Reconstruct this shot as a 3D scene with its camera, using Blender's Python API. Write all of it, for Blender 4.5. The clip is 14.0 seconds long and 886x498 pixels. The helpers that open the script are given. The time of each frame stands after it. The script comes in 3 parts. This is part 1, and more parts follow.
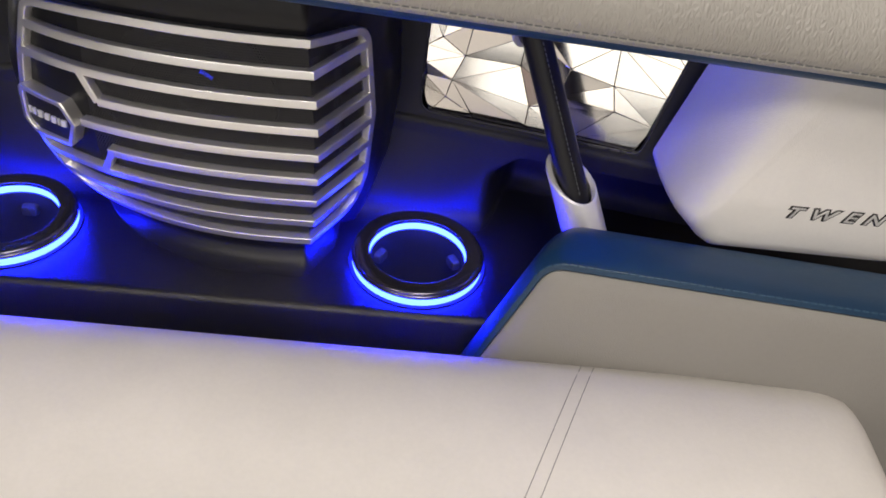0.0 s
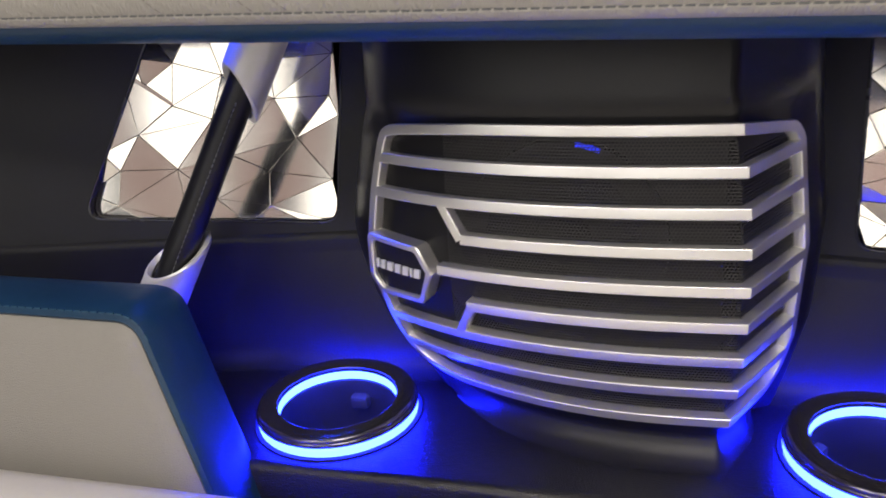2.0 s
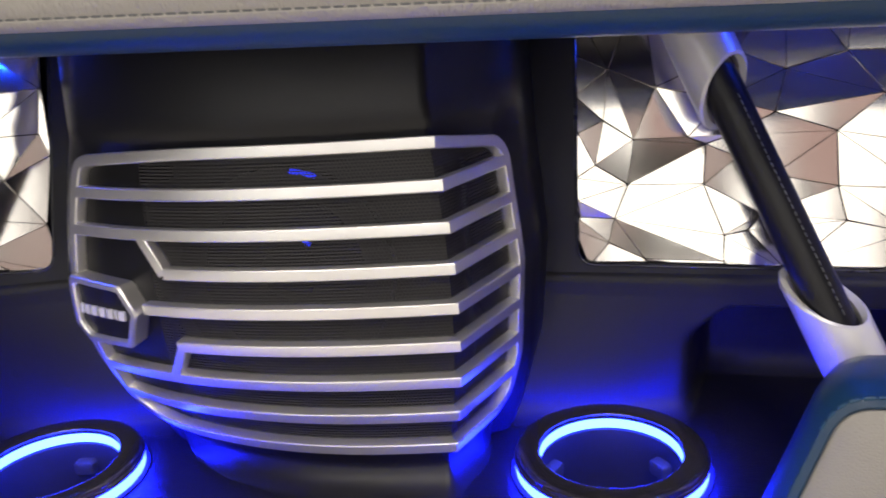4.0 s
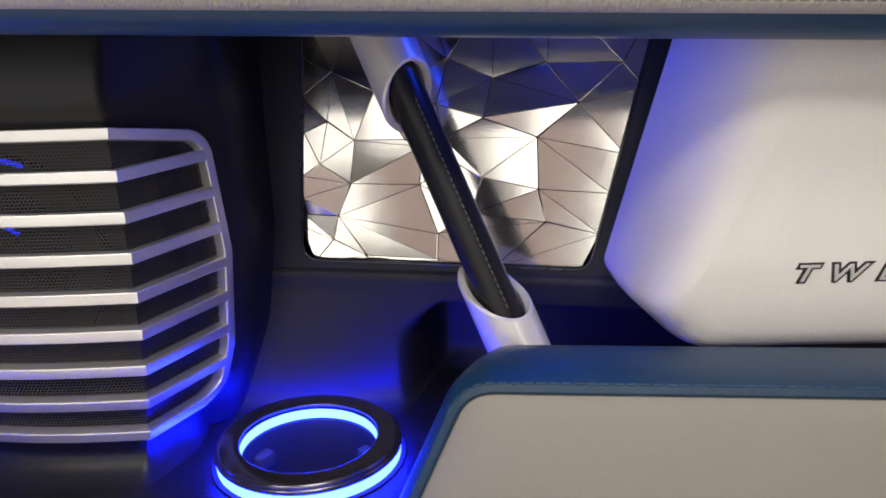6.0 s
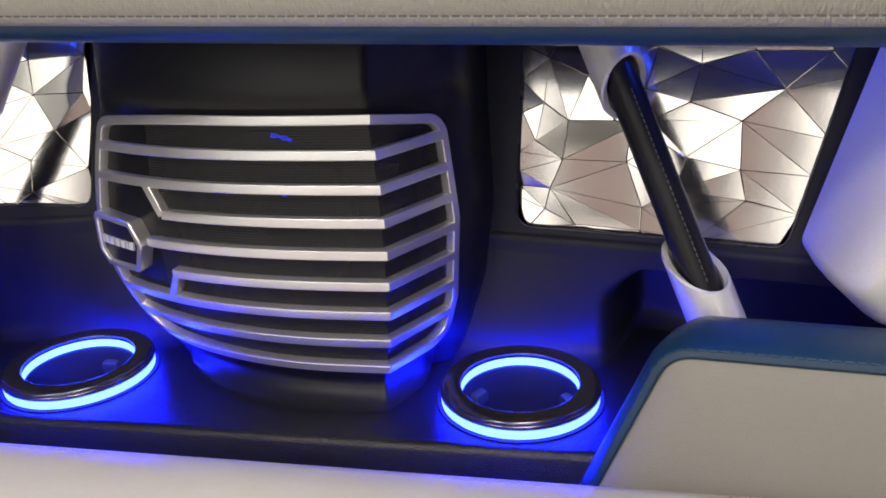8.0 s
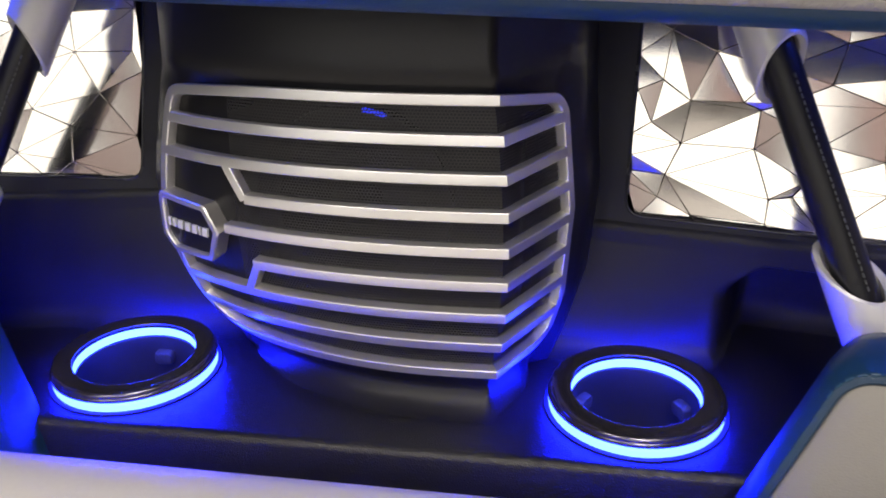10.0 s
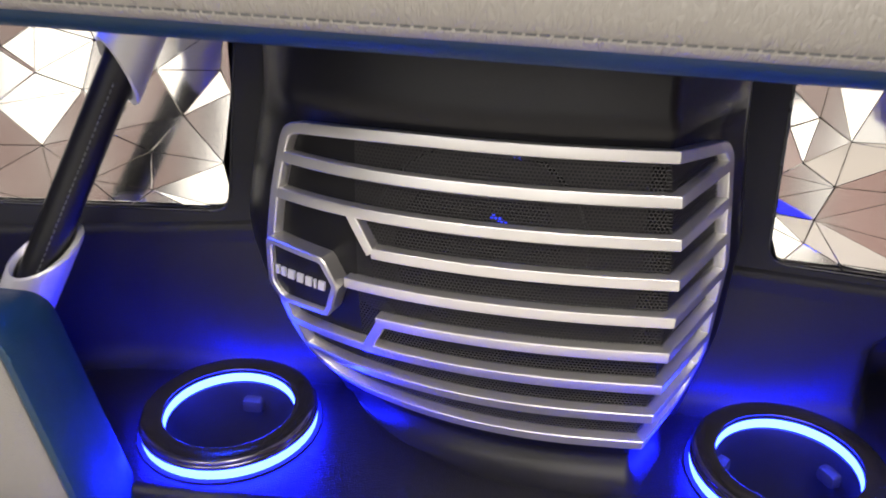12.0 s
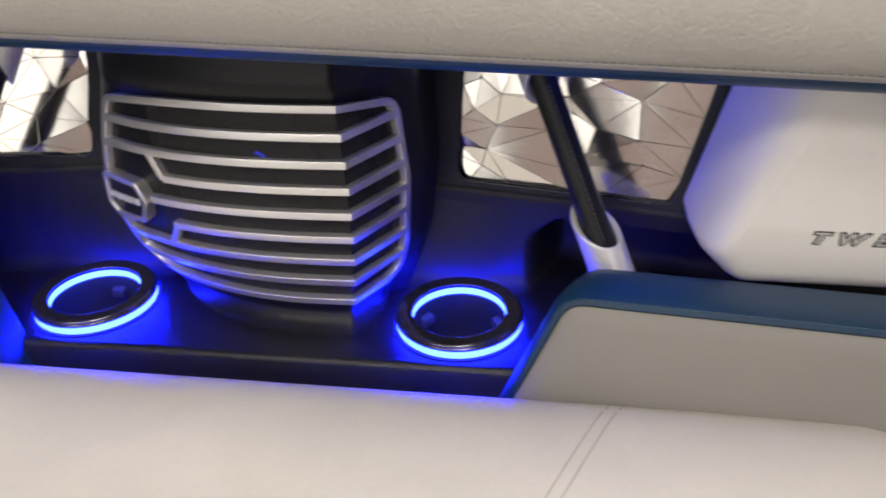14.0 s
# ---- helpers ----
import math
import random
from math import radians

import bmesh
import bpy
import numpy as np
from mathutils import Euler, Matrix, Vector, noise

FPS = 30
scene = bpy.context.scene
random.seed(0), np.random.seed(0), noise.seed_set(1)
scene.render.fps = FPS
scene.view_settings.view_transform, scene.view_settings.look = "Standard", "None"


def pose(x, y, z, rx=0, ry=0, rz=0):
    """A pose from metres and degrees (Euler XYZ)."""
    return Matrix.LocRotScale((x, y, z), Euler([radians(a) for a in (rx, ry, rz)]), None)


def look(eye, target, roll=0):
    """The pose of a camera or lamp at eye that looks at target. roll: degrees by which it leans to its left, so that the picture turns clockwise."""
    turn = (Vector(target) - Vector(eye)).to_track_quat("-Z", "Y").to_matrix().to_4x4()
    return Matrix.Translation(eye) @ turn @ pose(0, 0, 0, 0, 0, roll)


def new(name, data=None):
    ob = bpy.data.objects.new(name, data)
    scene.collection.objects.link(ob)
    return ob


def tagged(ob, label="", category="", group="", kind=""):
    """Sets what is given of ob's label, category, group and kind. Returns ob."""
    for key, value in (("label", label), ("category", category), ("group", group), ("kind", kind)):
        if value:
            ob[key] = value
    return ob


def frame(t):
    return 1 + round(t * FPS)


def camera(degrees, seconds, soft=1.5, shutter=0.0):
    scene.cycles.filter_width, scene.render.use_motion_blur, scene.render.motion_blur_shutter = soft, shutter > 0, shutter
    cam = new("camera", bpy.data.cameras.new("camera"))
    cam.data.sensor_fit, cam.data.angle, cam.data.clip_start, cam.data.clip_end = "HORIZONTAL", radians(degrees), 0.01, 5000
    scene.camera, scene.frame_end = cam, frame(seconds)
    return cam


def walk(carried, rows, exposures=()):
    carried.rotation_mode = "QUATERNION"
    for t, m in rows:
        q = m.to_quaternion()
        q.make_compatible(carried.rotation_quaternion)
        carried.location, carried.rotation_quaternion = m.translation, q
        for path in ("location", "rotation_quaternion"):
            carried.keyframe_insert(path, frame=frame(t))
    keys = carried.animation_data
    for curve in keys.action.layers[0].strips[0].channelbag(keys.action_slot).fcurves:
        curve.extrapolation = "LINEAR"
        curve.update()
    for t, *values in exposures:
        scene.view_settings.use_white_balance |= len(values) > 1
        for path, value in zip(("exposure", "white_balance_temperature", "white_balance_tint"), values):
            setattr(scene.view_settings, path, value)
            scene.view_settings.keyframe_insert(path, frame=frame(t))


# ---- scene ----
from mathutils.geometry import delaunay_2d_cdt

# ---------------------------------------------------------------- camera
cam = camera(55.9, 14.0, soft=1.7, shutter=0.35)
PATH = [
    (0, (0.162, -0.536, 0.462), (0.244, 1.001, -0.815), 7.3),
    (0.5, (0.182, -0.526, 0.449), (0.175, 1.067, -0.761), 5.2),
    (1, (0.188, -0.494, 0.409), (-0.14, 1.22, -0.567), 0.1),
    (1.5, (0.12, -0.473, 0.342), (-0.311, 1.31, -0.456), -1.0),
    (2, (0.055, -0.457, 0.303), (-0.496, 1.332, -0.4), -4.7),
    (2.5, (0.037, -0.45, 0.279), (-0.473, 1.365, -0.387), -4.4),
    (3, (0.045, -0.445, 0.274), (-0.36, 1.42, -0.323), -3.6),
    (3.5, (0.084, -0.436, 0.276), (-0.206, 1.452, -0.314), -4.1),
    (4, (0.123, -0.432, 0.27), (-0.058, 1.473, -0.313), -4.3),
    (4.2, (0.133, -0.431, 0.264), (-0.011, 1.484, -0.295), -4.4),
    (6.3, (0.254, -0.457, 0.262), (0.276, 1.457, -0.319), -1.4),
    (6.5, (0.247, -0.479, 0.275), (0.21, 1.434, -0.308), -1.3),
    (7, (0.228, -0.499, 0.292), (-0.023, 1.394, -0.302), -2.3),
    (7.5, (0.228, -0.513, 0.295), (-0.122, 1.341, -0.368), -2.7),
    (8, (0.229, -0.508, 0.299), (-0.162, 1.329, -0.388), -3.1),
    (8.5, (0.224, -0.518, 0.308), (-0.193, 1.309, -0.389), -2.3),
    (9, (0.214, -0.531, 0.317), (-0.228, 1.286, -0.393), -1.7),
    (9.2, (0.208, -0.532, 0.318), (-0.254, 1.277, -0.399), -1.8),
    (11.3, (-0.005, -0.311, 0.287), (0.022, 1.46, -0.642), 1.3),
    (11.5, (-0.001, -0.332, 0.297), (-0.053, 1.44, -0.628), 1.2),
    (12, (0.026, -0.407, 0.336), (-0.233, 1.369, -0.547), 0.1),
    (12.5, (0.095, -0.472, 0.383), (-0.292, 1.274, -0.511), -0.9),
    (13, (0.143, -0.542, 0.4), (-0.276, 1.2, -0.489), 1.3),
    (13.5, (0.186, -0.586, 0.394), (-0.187, 1.15, -0.527), 1.5),
    (14, (0.258, -0.597, 0.415), (-0.03, 1.12, -0.57), -2.2),
]
EXPOSURE = [(0, -0.35), (0.5, -0.23), (1, -0.28), (1.5, -0.2), (2.5, -0.1), (3, -0.04), (4, -0.06), (6.5, -0.2), (7.5, -0.22), (9, -0.25), (11.5, 0.0), (12.5, 0.02), (13, -0.1), (13.5, -0.23), (14, -0.36)]
walk(cam, [(t, look(eye, target, roll)) for t, eye, target, roll in PATH], EXPOSURE)

# ---------------------------------------------------------------- light
scene.view_settings.exposure = 0.0
world = bpy.data.worlds.new("world")
scene.world = world
world.use_nodes = True
world.node_tree.nodes["Background"].inputs[0].default_value = (0.9, 0.92, 1.0, 1)
world.node_tree.nodes["Background"].inputs[1].default_value = 0.05


def added_lamp(x, y, z, wide, deep, watts, colour, aim, name="added_lamp", label="unseen warm white area lamp added overhead", category="ceiling lamp"):
    data = bpy.data.lights.new(name, "AREA")
    data.shape, data.size, data.size_y = "RECTANGLE", wide, deep
    data.energy, data.color = watts, colour
    ob = new(name, data)
    ob.matrix_world = look((x, y, z), (x * aim, y * aim - 0.001, 0))
    return tagged(ob, label, category, category + "s")


WARM = (1.0, 0.92, 0.84)
# unseen overhead lamp, set back so the pad shades the seat's rear
added_lamp(0.1, 0.58, 2.35, 1.4, 0.9, 37, WARM, 1.0)
# unseen fills added further forward to brighten the headrest and upright fronts
added_lamp(0.5, -1.2, 2.35, 1.0, 0.6, 21, WARM, 0.2)
added_lamp(0.6, -2.3, 2.35, 0.8, 0.5, 25, WARM, 0.1)
added_lamp(-1.1, -2.2, 2.35, 0.8, 0.5, 18, WARM, 0.1)
# unseen light panels added behind the camera; the dim tinted ones give facets mid-tones
for x0, wide, watts, tint in ((-2.6, 0.5, 6.2, (1.0, 0.96, 0.89)), (-1.55, 0.8, 11.5, (1.0, 0.96, 0.89)), (-0.85, 0.4, 1.1, (1.0, 0.70, 0.62)),
                              (-0.15, 0.8, 12.5, (1.0, 0.96, 0.89)), (0.5, 0.34, 1.2, (1.0, 0.62, 0.54)), (1.1, 0.7, 6, (1.0, 0.96, 0.89))):
    added_lamp(x0, -3.6, 1.0, wide, 2.2, watts, tint, 0.0, "reflection_panel", "unseen light panel added behind the camera for fill and reflections", "wall lamp")


# ---------------------------------------------------------------- materials
def material(name, colour, rough=0.5, metal=0.0, grain=0.0, grain_size=0.002, mottle=0.15, mottle_size=0.05,
             rough_var=0.1, coat=0.0, emit=None, power=0.0, spec=0.5, stretch=1.0, sway=0.0):
    """A principled surface with two scales of colour variation, fine relief and uneven gloss."""
    m = bpy.data.materials.new(name)
    m.use_nodes = True
    nt = m.node_tree
    p = nt.nodes["Principled BSDF"]
    p.inputs["Roughness"].default_value = rough
    p.inputs["Metallic"].default_value = metal
    p.inputs["Specular IOR Level"].default_value = spec
    p.inputs["Coat Weight"].default_value = coat
    p.inputs["Coat Roughness"].default_value = 0.15
    if emit:
        p.inputs["Emission Color"].default_value = (*emit, 1)
        p.inputs["Emission Strength"].default_value = power
    co = nt.nodes.new("ShaderNodeTexCoord")
    big = nt.nodes.new("ShaderNodeTexNoise")
    big.inputs["Scale"].default_value = 1 / mottle_size
    big.inputs["Detail"].default_value = 4
    nt.links.new(co.outputs["Object"], big.inputs["Vector"])
    fine = nt.nodes.new("ShaderNodeTexNoise")
    fine.inputs["Scale"].default_value = 1 / (grain_size * 2.2)
    fine.inputs["Detail"].default_value = 3
    nt.links.new(co.outputs["Object"], fine.inputs["Vector"])
    add = nt.nodes.new("ShaderNodeMath")
    add.operation = "MULTIPLY_ADD"
    add.inputs[1].default_value = 0.4
    nt.links.new(fine.outputs["Fac"], add.inputs[0])
    nt.links.new(big.outputs["Fac"], add.inputs[2])
    ramp = nt.nodes.new("ShaderNodeMapRange")
    ramp.inputs["From Min"].default_value, ramp.inputs["From Max"].default_value = 0.45, 0.95
    ramp.inputs["To Min"].default_value, ramp.inputs["To Max"].default_value = 1 - mottle, 1 + mottle
    nt.links.new(add.outputs[0], ramp.inputs["Value"])
    mix = nt.nodes.new("ShaderNodeVectorMath")
    mix.operation = "SCALE"
    mix.inputs[0].default_value = colour
    nt.links.new(ramp.outputs[0], mix.inputs["Scale"])
    nt.links.new(mix.outputs[0], p.inputs["Base Color"])
    rr = nt.nodes.new("ShaderNodeMapRange")
    rr.inputs["From Min"].default_value, rr.inputs["From Max"].default_value = 0.3, 0.7
    rr.inputs["To Min"].default_value, rr.inputs["To Max"].default_value = max(rough - rough_var, 0.02), min(rough + rough_var, 1)
    nt.links.new(big.outputs["Fac"], rr.inputs["Value"])
    nt.links.new(rr.outputs[0], p.inputs["Roughness"])
    if sway > 0:
        bend = nt.nodes.new("ShaderNodeBump")
        bend.inputs["Strength"].default_value = 1.0
        bend.inputs["Distance"].default_value = sway
        nt.links.new(big.outputs["Fac"], bend.inputs["Height"])
        nt.links.new(bend.outputs[0], p.inputs["Normal"])
    if grain > 0:
        cells = nt.nodes.new("ShaderNodeTexVoronoi")
        cells.feature = "DISTANCE_TO_EDGE"
        cells.inputs["Scale"].default_value = 1 / grain_size
        warp = nt.nodes.new("ShaderNodeVectorMath")
        warp.operation = "MULTIPLY_ADD"
        warp.inputs[1].default_value = (grain_size,) * 3
        nt.links.new(fine.outputs["Color"], warp.inputs[0])
        nt.links.new(co.outputs["Object"], warp.inputs[2])
        draw = nt.nodes.new("ShaderNodeVectorMath")
        draw.operation = "MULTIPLY"
        draw.inputs[1].default_value = (1, stretch, stretch)
        nt.links.new(warp.outputs[0], draw.inputs[0])
        nt.links.new(draw.outputs[0], cells.inputs["Vector"])
        soft = nt.nodes.new("ShaderNodeMapRange")
        soft.inputs["From Max"].default_value = 0.35
        nt.links.new(cells.outputs["Distance"], soft.inputs["Value"])
        mixh = nt.nodes.new("ShaderNodeMath")
        mixh.operation = "MULTIPLY_ADD"
        mixh.inputs[1].default_value = 0.6
        nt.links.new(fine.outputs["Fac"], mixh.inputs[0])
        nt.links.new(soft.outputs[0], mixh.inputs[2])
        bump = nt.nodes.new("ShaderNodeBump")
        bump.inputs["Strength"].default_value = grain
        bump.inputs["Distance"].default_value = grain_size * 0.3
        nt.links.new(mixh.outputs[0], bump.inputs["Height"])
        nt.links.new(bump.outputs[0], p.inputs["Normal"])
    return m


BLACK = material("black_moulded_vinyl", (0.014, 0.014, 0.017), 0.34, spec=0.36, grain=0.12, grain_size=0.0012, mottle=0.12, rough_var=0.03)
SHELF = material("black_grained_vinyl", (0.011, 0.011, 0.013), 0.33, spec=0.6, grain=0.35, grain_size=0.0016, mottle=0.12, rough_var=0.04)
MATT = material("black_moulded_plastic", (0.023, 0.023, 0.026), 0.45, spec=0.24, grain=0.1, grain_size=0.0012, mottle=0.12, rough_var=0.04)
BEIGE = material("pale_beige_vinyl", (0.335, 0.32, 0.295), 0.5, grain=0.3, grain_size=0.0016, mottle=0.04, mottle_size=0.12)
PADV = material("coarse_grained_beige_vinyl", (0.40, 0.383, 0.352), 0.46, grain=0.62, grain_size=0.0023, stretch=0.38, mottle=0.05, mottle_size=0.08)
SEAT = material("off_white_seat_vinyl", (0.74, 0.71, 0.665), 0.5, grain=0.12, grain_size=0.0016, mottle=0.05, mottle_size=0.06)
NAVY = material("blue_vinyl", (0.013, 0.051, 0.115), 0.38, grain=0.2, grain_size=0.0013, mottle=0.15)
SILVER = material("satin_silver_paint", (0.93, 0.915, 0.89), 0.34, metal=0.86, mottle=0.02, mottle_size=0.03, rough_var=0.02)
SATIN = material("satin_grey_paint", (0.82, 0.81, 0.79), 0.38, metal=0.3, mottle=0.03, mottle_size=0.02, rough_var=0.05)
FACET = material("brushed_silver_sheet", (0.82, 0.79, 0.75), 0.12, metal=1.0, mottle=0.04, mottle_size=0.05, rough_var=0.02, sway=0.00008)
CHROME = material("dark_chrome", (0.21, 0.195, 0.225), 0.19, metal=0.9, mottle=0.03, mottle_size=0.02, rough_var=0.03)
RUBBER = material("black_rubber", (0.012, 0.012, 0.013), 0.6, mottle=0.2)
SEAL = material("glossy_black_seal", (0.03, 0.03, 0.033), 0.22, spec=0.6, mottle=0.1)
BOWL = material("black_plastic", (0.022, 0.022, 0.026), 0.45, mottle=0.15)
TAB = material("grey_rubber", (0.045, 0.045, 0.05), 0.5, mottle=0.15)
THREAD = material("grey_thread", (0.16, 0.165, 0.17), 0.7, mottle=0.2, mottle_size=0.004)
SEAM = material("grey_beige_thread", (0.27, 0.255, 0.24), 0.7, mottle=0.1, mottle_size=0.004)
BLUE_THREAD = material("blue_thread", (0.022, 0.08, 0.155), 0.4, mottle=0.2, mottle_size=0.004)
GEL = material("white_gelcoat", (0.88, 0.88, 0.87), 0.25, mottle=0.02, coat=0.2)
LED = material("blue_led_strip", (0.1, 0.2, 0.9), 0.4, emit=(0.0033, 0.0070, 1.0), power=174)
LED_SOFT = material("soft_blue_led_strip", (0.1, 0.2, 0.9), 0.4, emit=(0.019, 0.042, 1.0), power=32)
LED_SPOT = material("blue_courtesy_led", (0.1, 0.2, 0.9), 0.4, emit=(0.006, 0.05, 1.0), power=320)
LED_DIM = material("dim_blue_led", (0.1, 0.2, 0.9), 0.4, emit=(0.006, 0.02, 1.0), power=1.5)
LETTER = material("dark_grey_letter", (0.03, 0.028, 0.027), 0.4, mottle=0.1, mottle_size=0.004)
WHITE = material("white_plastic", (0.8, 0.8, 0.8), 0.35, mottle=0.03)
PAINT = material("grey_wall_paint", (0.14, 0.138, 0.14), 0.8, mottle=0.06, mottle_size=0.5)
CEIL = material("white_ceiling_paint", (0.30, 0.29, 0.28), 0.8, mottle=0.05, mottle_size=0.5)
BRICKRED = material("terracotta_wall_paint", (0.42, 0.16, 0.1), 0.8, mottle=0.08, mottle_size=0.4)
CONCRETE = material("grey_floor", (0.12, 0.115, 0.11), 0.6, mottle=0.12, mottle_size=0.3)


def perforated():
    """Black steel sheet with staggered small holes, laid out on the sheet's own metres."""
    m = bpy.data.materials.new("perforated_black_steel")
    m.use_nodes = True
    nt = m.node_tree
    p = nt.nodes["Principled BSDF"]
    p.inputs["Roughness"].default_value = 0.45
    p.inputs["Specular IOR Level"].default_value = 0.25
    uv = nt.nodes.new("ShaderNodeUVMap")
    sep = nt.nodes.new("ShaderNodeSeparateXYZ")
    nt.links.new(uv.outputs[0], sep.inputs[0])

    def math_node(op, a, b=None, c=None):
        n = nt.nodes.new("ShaderNodeMath")
        n.operation = op
        for k, v in enumerate((a, b, c)):
            if v is None:
                continue
            if isinstance(v, (int, float)):
                n.inputs[k].default_value = v
            else:
                nt.links.new(v, n.inputs[k])
        return n.outputs[0]

    pitch = 0.0021
    v = math_node("DIVIDE", sep.outputs[1], pitch * 0.866)
    row = math_node("FLOOR", v)
    odd = math_node("MODULO", row, 2.0)
    u = math_node("MULTIPLY_ADD", odd, 0.5, math_node("DIVIDE", sep.outputs[0], pitch))
    du = math_node("SUBTRACT", math_node("FRACT", u), 0.5)
    dv = math_node("SUBTRACT", math_node("FRACT", v), 0.5)
    d = math_node("SQRT", math_node("ADD", math_node("MULTIPLY", du, du), math_node("MULTIPLY", dv, dv)))
    hole = math_node("LESS_THAN", d, 0.36)
    there = math_node("GREATER_THAN", sep.outputs[0], -0.083)
    hole = math_node("MULTIPLY", hole, there)
    mix = nt.nodes.new("ShaderNodeMix")
    mix.data_type = "RGBA"
    mix.inputs[6].default_value = (0.046, 0.045, 0.048, 1)
    mix.inputs[7].default_value = (0.002, 0.002, 0.002, 1)
    nt.links.new(hole, mix.inputs[0])
    solid = nt.nodes.new("ShaderNodeMix")
    solid.data_type = "RGBA"
    solid.inputs[6].default_value = (0.010, 0.010, 0.012, 1)
    nt.links.new(there, solid.inputs[0])
    nt.links.new(mix.outputs[2], solid.inputs[7])
    nt.links.new(solid.outputs[2], p.inputs["Base Color"])
    rough = math_node("MULTIPLY_ADD", hole, 0.5, 0.42)
    nt.links.new(rough, p.inputs["Roughness"])
    bump = nt.nodes.new("ShaderNodeBump")
    bump.invert = True
    bump.inputs["Strength"].default_value = 0.6
    bump.inputs["Distance"].default_value = 0.0006
    nt.links.new(hole, bump.inputs["Height"])
    nt.links.new(bump.outputs[0], p.inputs["Normal"])
    clear = nt.nodes.new("ShaderNodeBsdfTransparent")
    through_hole = nt.nodes.new("ShaderNodeMixShader")
    nt.links.new(hole, through_hole.inputs[0])
    nt.links.new(p.outputs[0], through_hole.inputs[1])
    nt.links.new(clear.outputs[0], through_hole.inputs[2])
    nt.links.new(through_hole.outputs[0], nt.nodes["Material Output"].inputs["Surface"])
    return m


MESH = perforated()


# ---------------------------------------------------------------- shape tools
def finish(name, bm, mat, parent=None, label="", angle=35):
    bmesh.ops.recalc_face_normals(bm, faces=bm.faces)
    me = bpy.data.meshes.new(name)
    bm.to_mesh(me)
    bm.free()
    me.materials.append(mat)
    me.shade_smooth()
    me.set_sharp_from_angle(angle=radians(angle))
    ob = new(name, me)
    if parent:
        ob.parent = parent
    if label:
        ob["label"] = label
    return ob


part = finish


def thing(name, label, category, group="", kind=""):
    return tagged(new(name), label, category, group, kind)


def loft(rings, closed=True, caps=True, bm=None):
    """A skin over rings of equally many points."""
    bm = bm or bmesh.new()
    rows = [[bm.verts.new(p) for p in ring] for ring in rings]
    n = len(rows[0])
    for a, b in zip(rows, rows[1:]):
        for k in range(n if closed else n - 1):
            bm.faces.new((a[k], a[(k + 1) % n], b[(k + 1) % n], b[k]))
    if caps and closed:
        bm.faces.new(rows[0][::-1])
        bm.faces.new(rows[-1])
    return bm


def rounded(poly, radius, off=0.0, n=6):
    """A convex polygon (anticlockwise), moved inwards by off, with rounded corners; radius may be one per corner."""
    k = len(poly)
    pts = [Vector(p) for p in poly]
    lines = []
    for i in range(k):
        d = (pts[(i + 1) % k] - pts[i]).normalized()
        lines.append((pts[i] + Vector((-d.y, d.x)) * off, d))
    corner = []
    for i in range(k):
        (p, d), (q, e) = lines[i - 1], lines[i]
        cross = d.x * e.y - d.y * e.x
        s = ((q - p).x * e.y - (q - p).y * e.x) / cross
        corner.append((p + d * s, d, e))
    out = []
    for i, (c, d, e) in enumerate(corner):
        r = radius[i] if isinstance(radius, (list, tuple)) else radius
        r = max(r - off, 0.0015)
        turn = d.angle(e)
        t = r * math.tan(turn / 2)
        a, b = c - d * t, c + e * t
        for j in range(n + 1):
            f = j / n
            out.append(a * (1 - f) ** 2 + c * 2 * f * (1 - f) + b * f * f)
    return out


def cushion(poly, radius, layers, place, n=6):
    """Layers of (height, inset) over a rounded polygon; place turns (u, v, height) into a point."""
    return loft([[place(p.x, p.y, h) for p in rounded(poly, radius, off, n)] for h, off in layers])


def tube(path, radius, sides=20, bm=None, caps=True):
    """A round tube along a path; radius may be one per point."""
    rings = []
    path = [Vector(p) for p in path]
    up = Vector((0, 1, 0))
    for i, p in enumerate(path):
        d = (path[min(i + 1, len(path) - 1)] - path[max(i - 1, 0)]).normalized()
        a = d.cross(up).normalized()
        b = a.cross(d)
        r = radius[i] if isinstance(radius, (list, tuple)) else radius
        rings.append([p + (a * math.cos(t) + b * math.sin(t)) * r for t in np.linspace(0, 2 * math.pi, sides, endpoint=False)])
    return loft(rings, caps=caps, bm=bm)


def lathe(profile, centre, sides=64, closed=True):
    """Profile of (radius, z), turned round an upright axis; closed: the profile is a loop."""
    c = Vector(centre)
    rings = [[c + Vector((r * math.cos(t), r * math.sin(t), z)) for r, z in profile] for t in np.linspace(0, 2 * math.pi, sides, endpoint=False)]
    rings.append(rings[0])
    bm = loft(rings, closed=closed, caps=False)
    bmesh.ops.remove_doubles(bm, verts=bm.verts, dist=1e-6)
    return bm


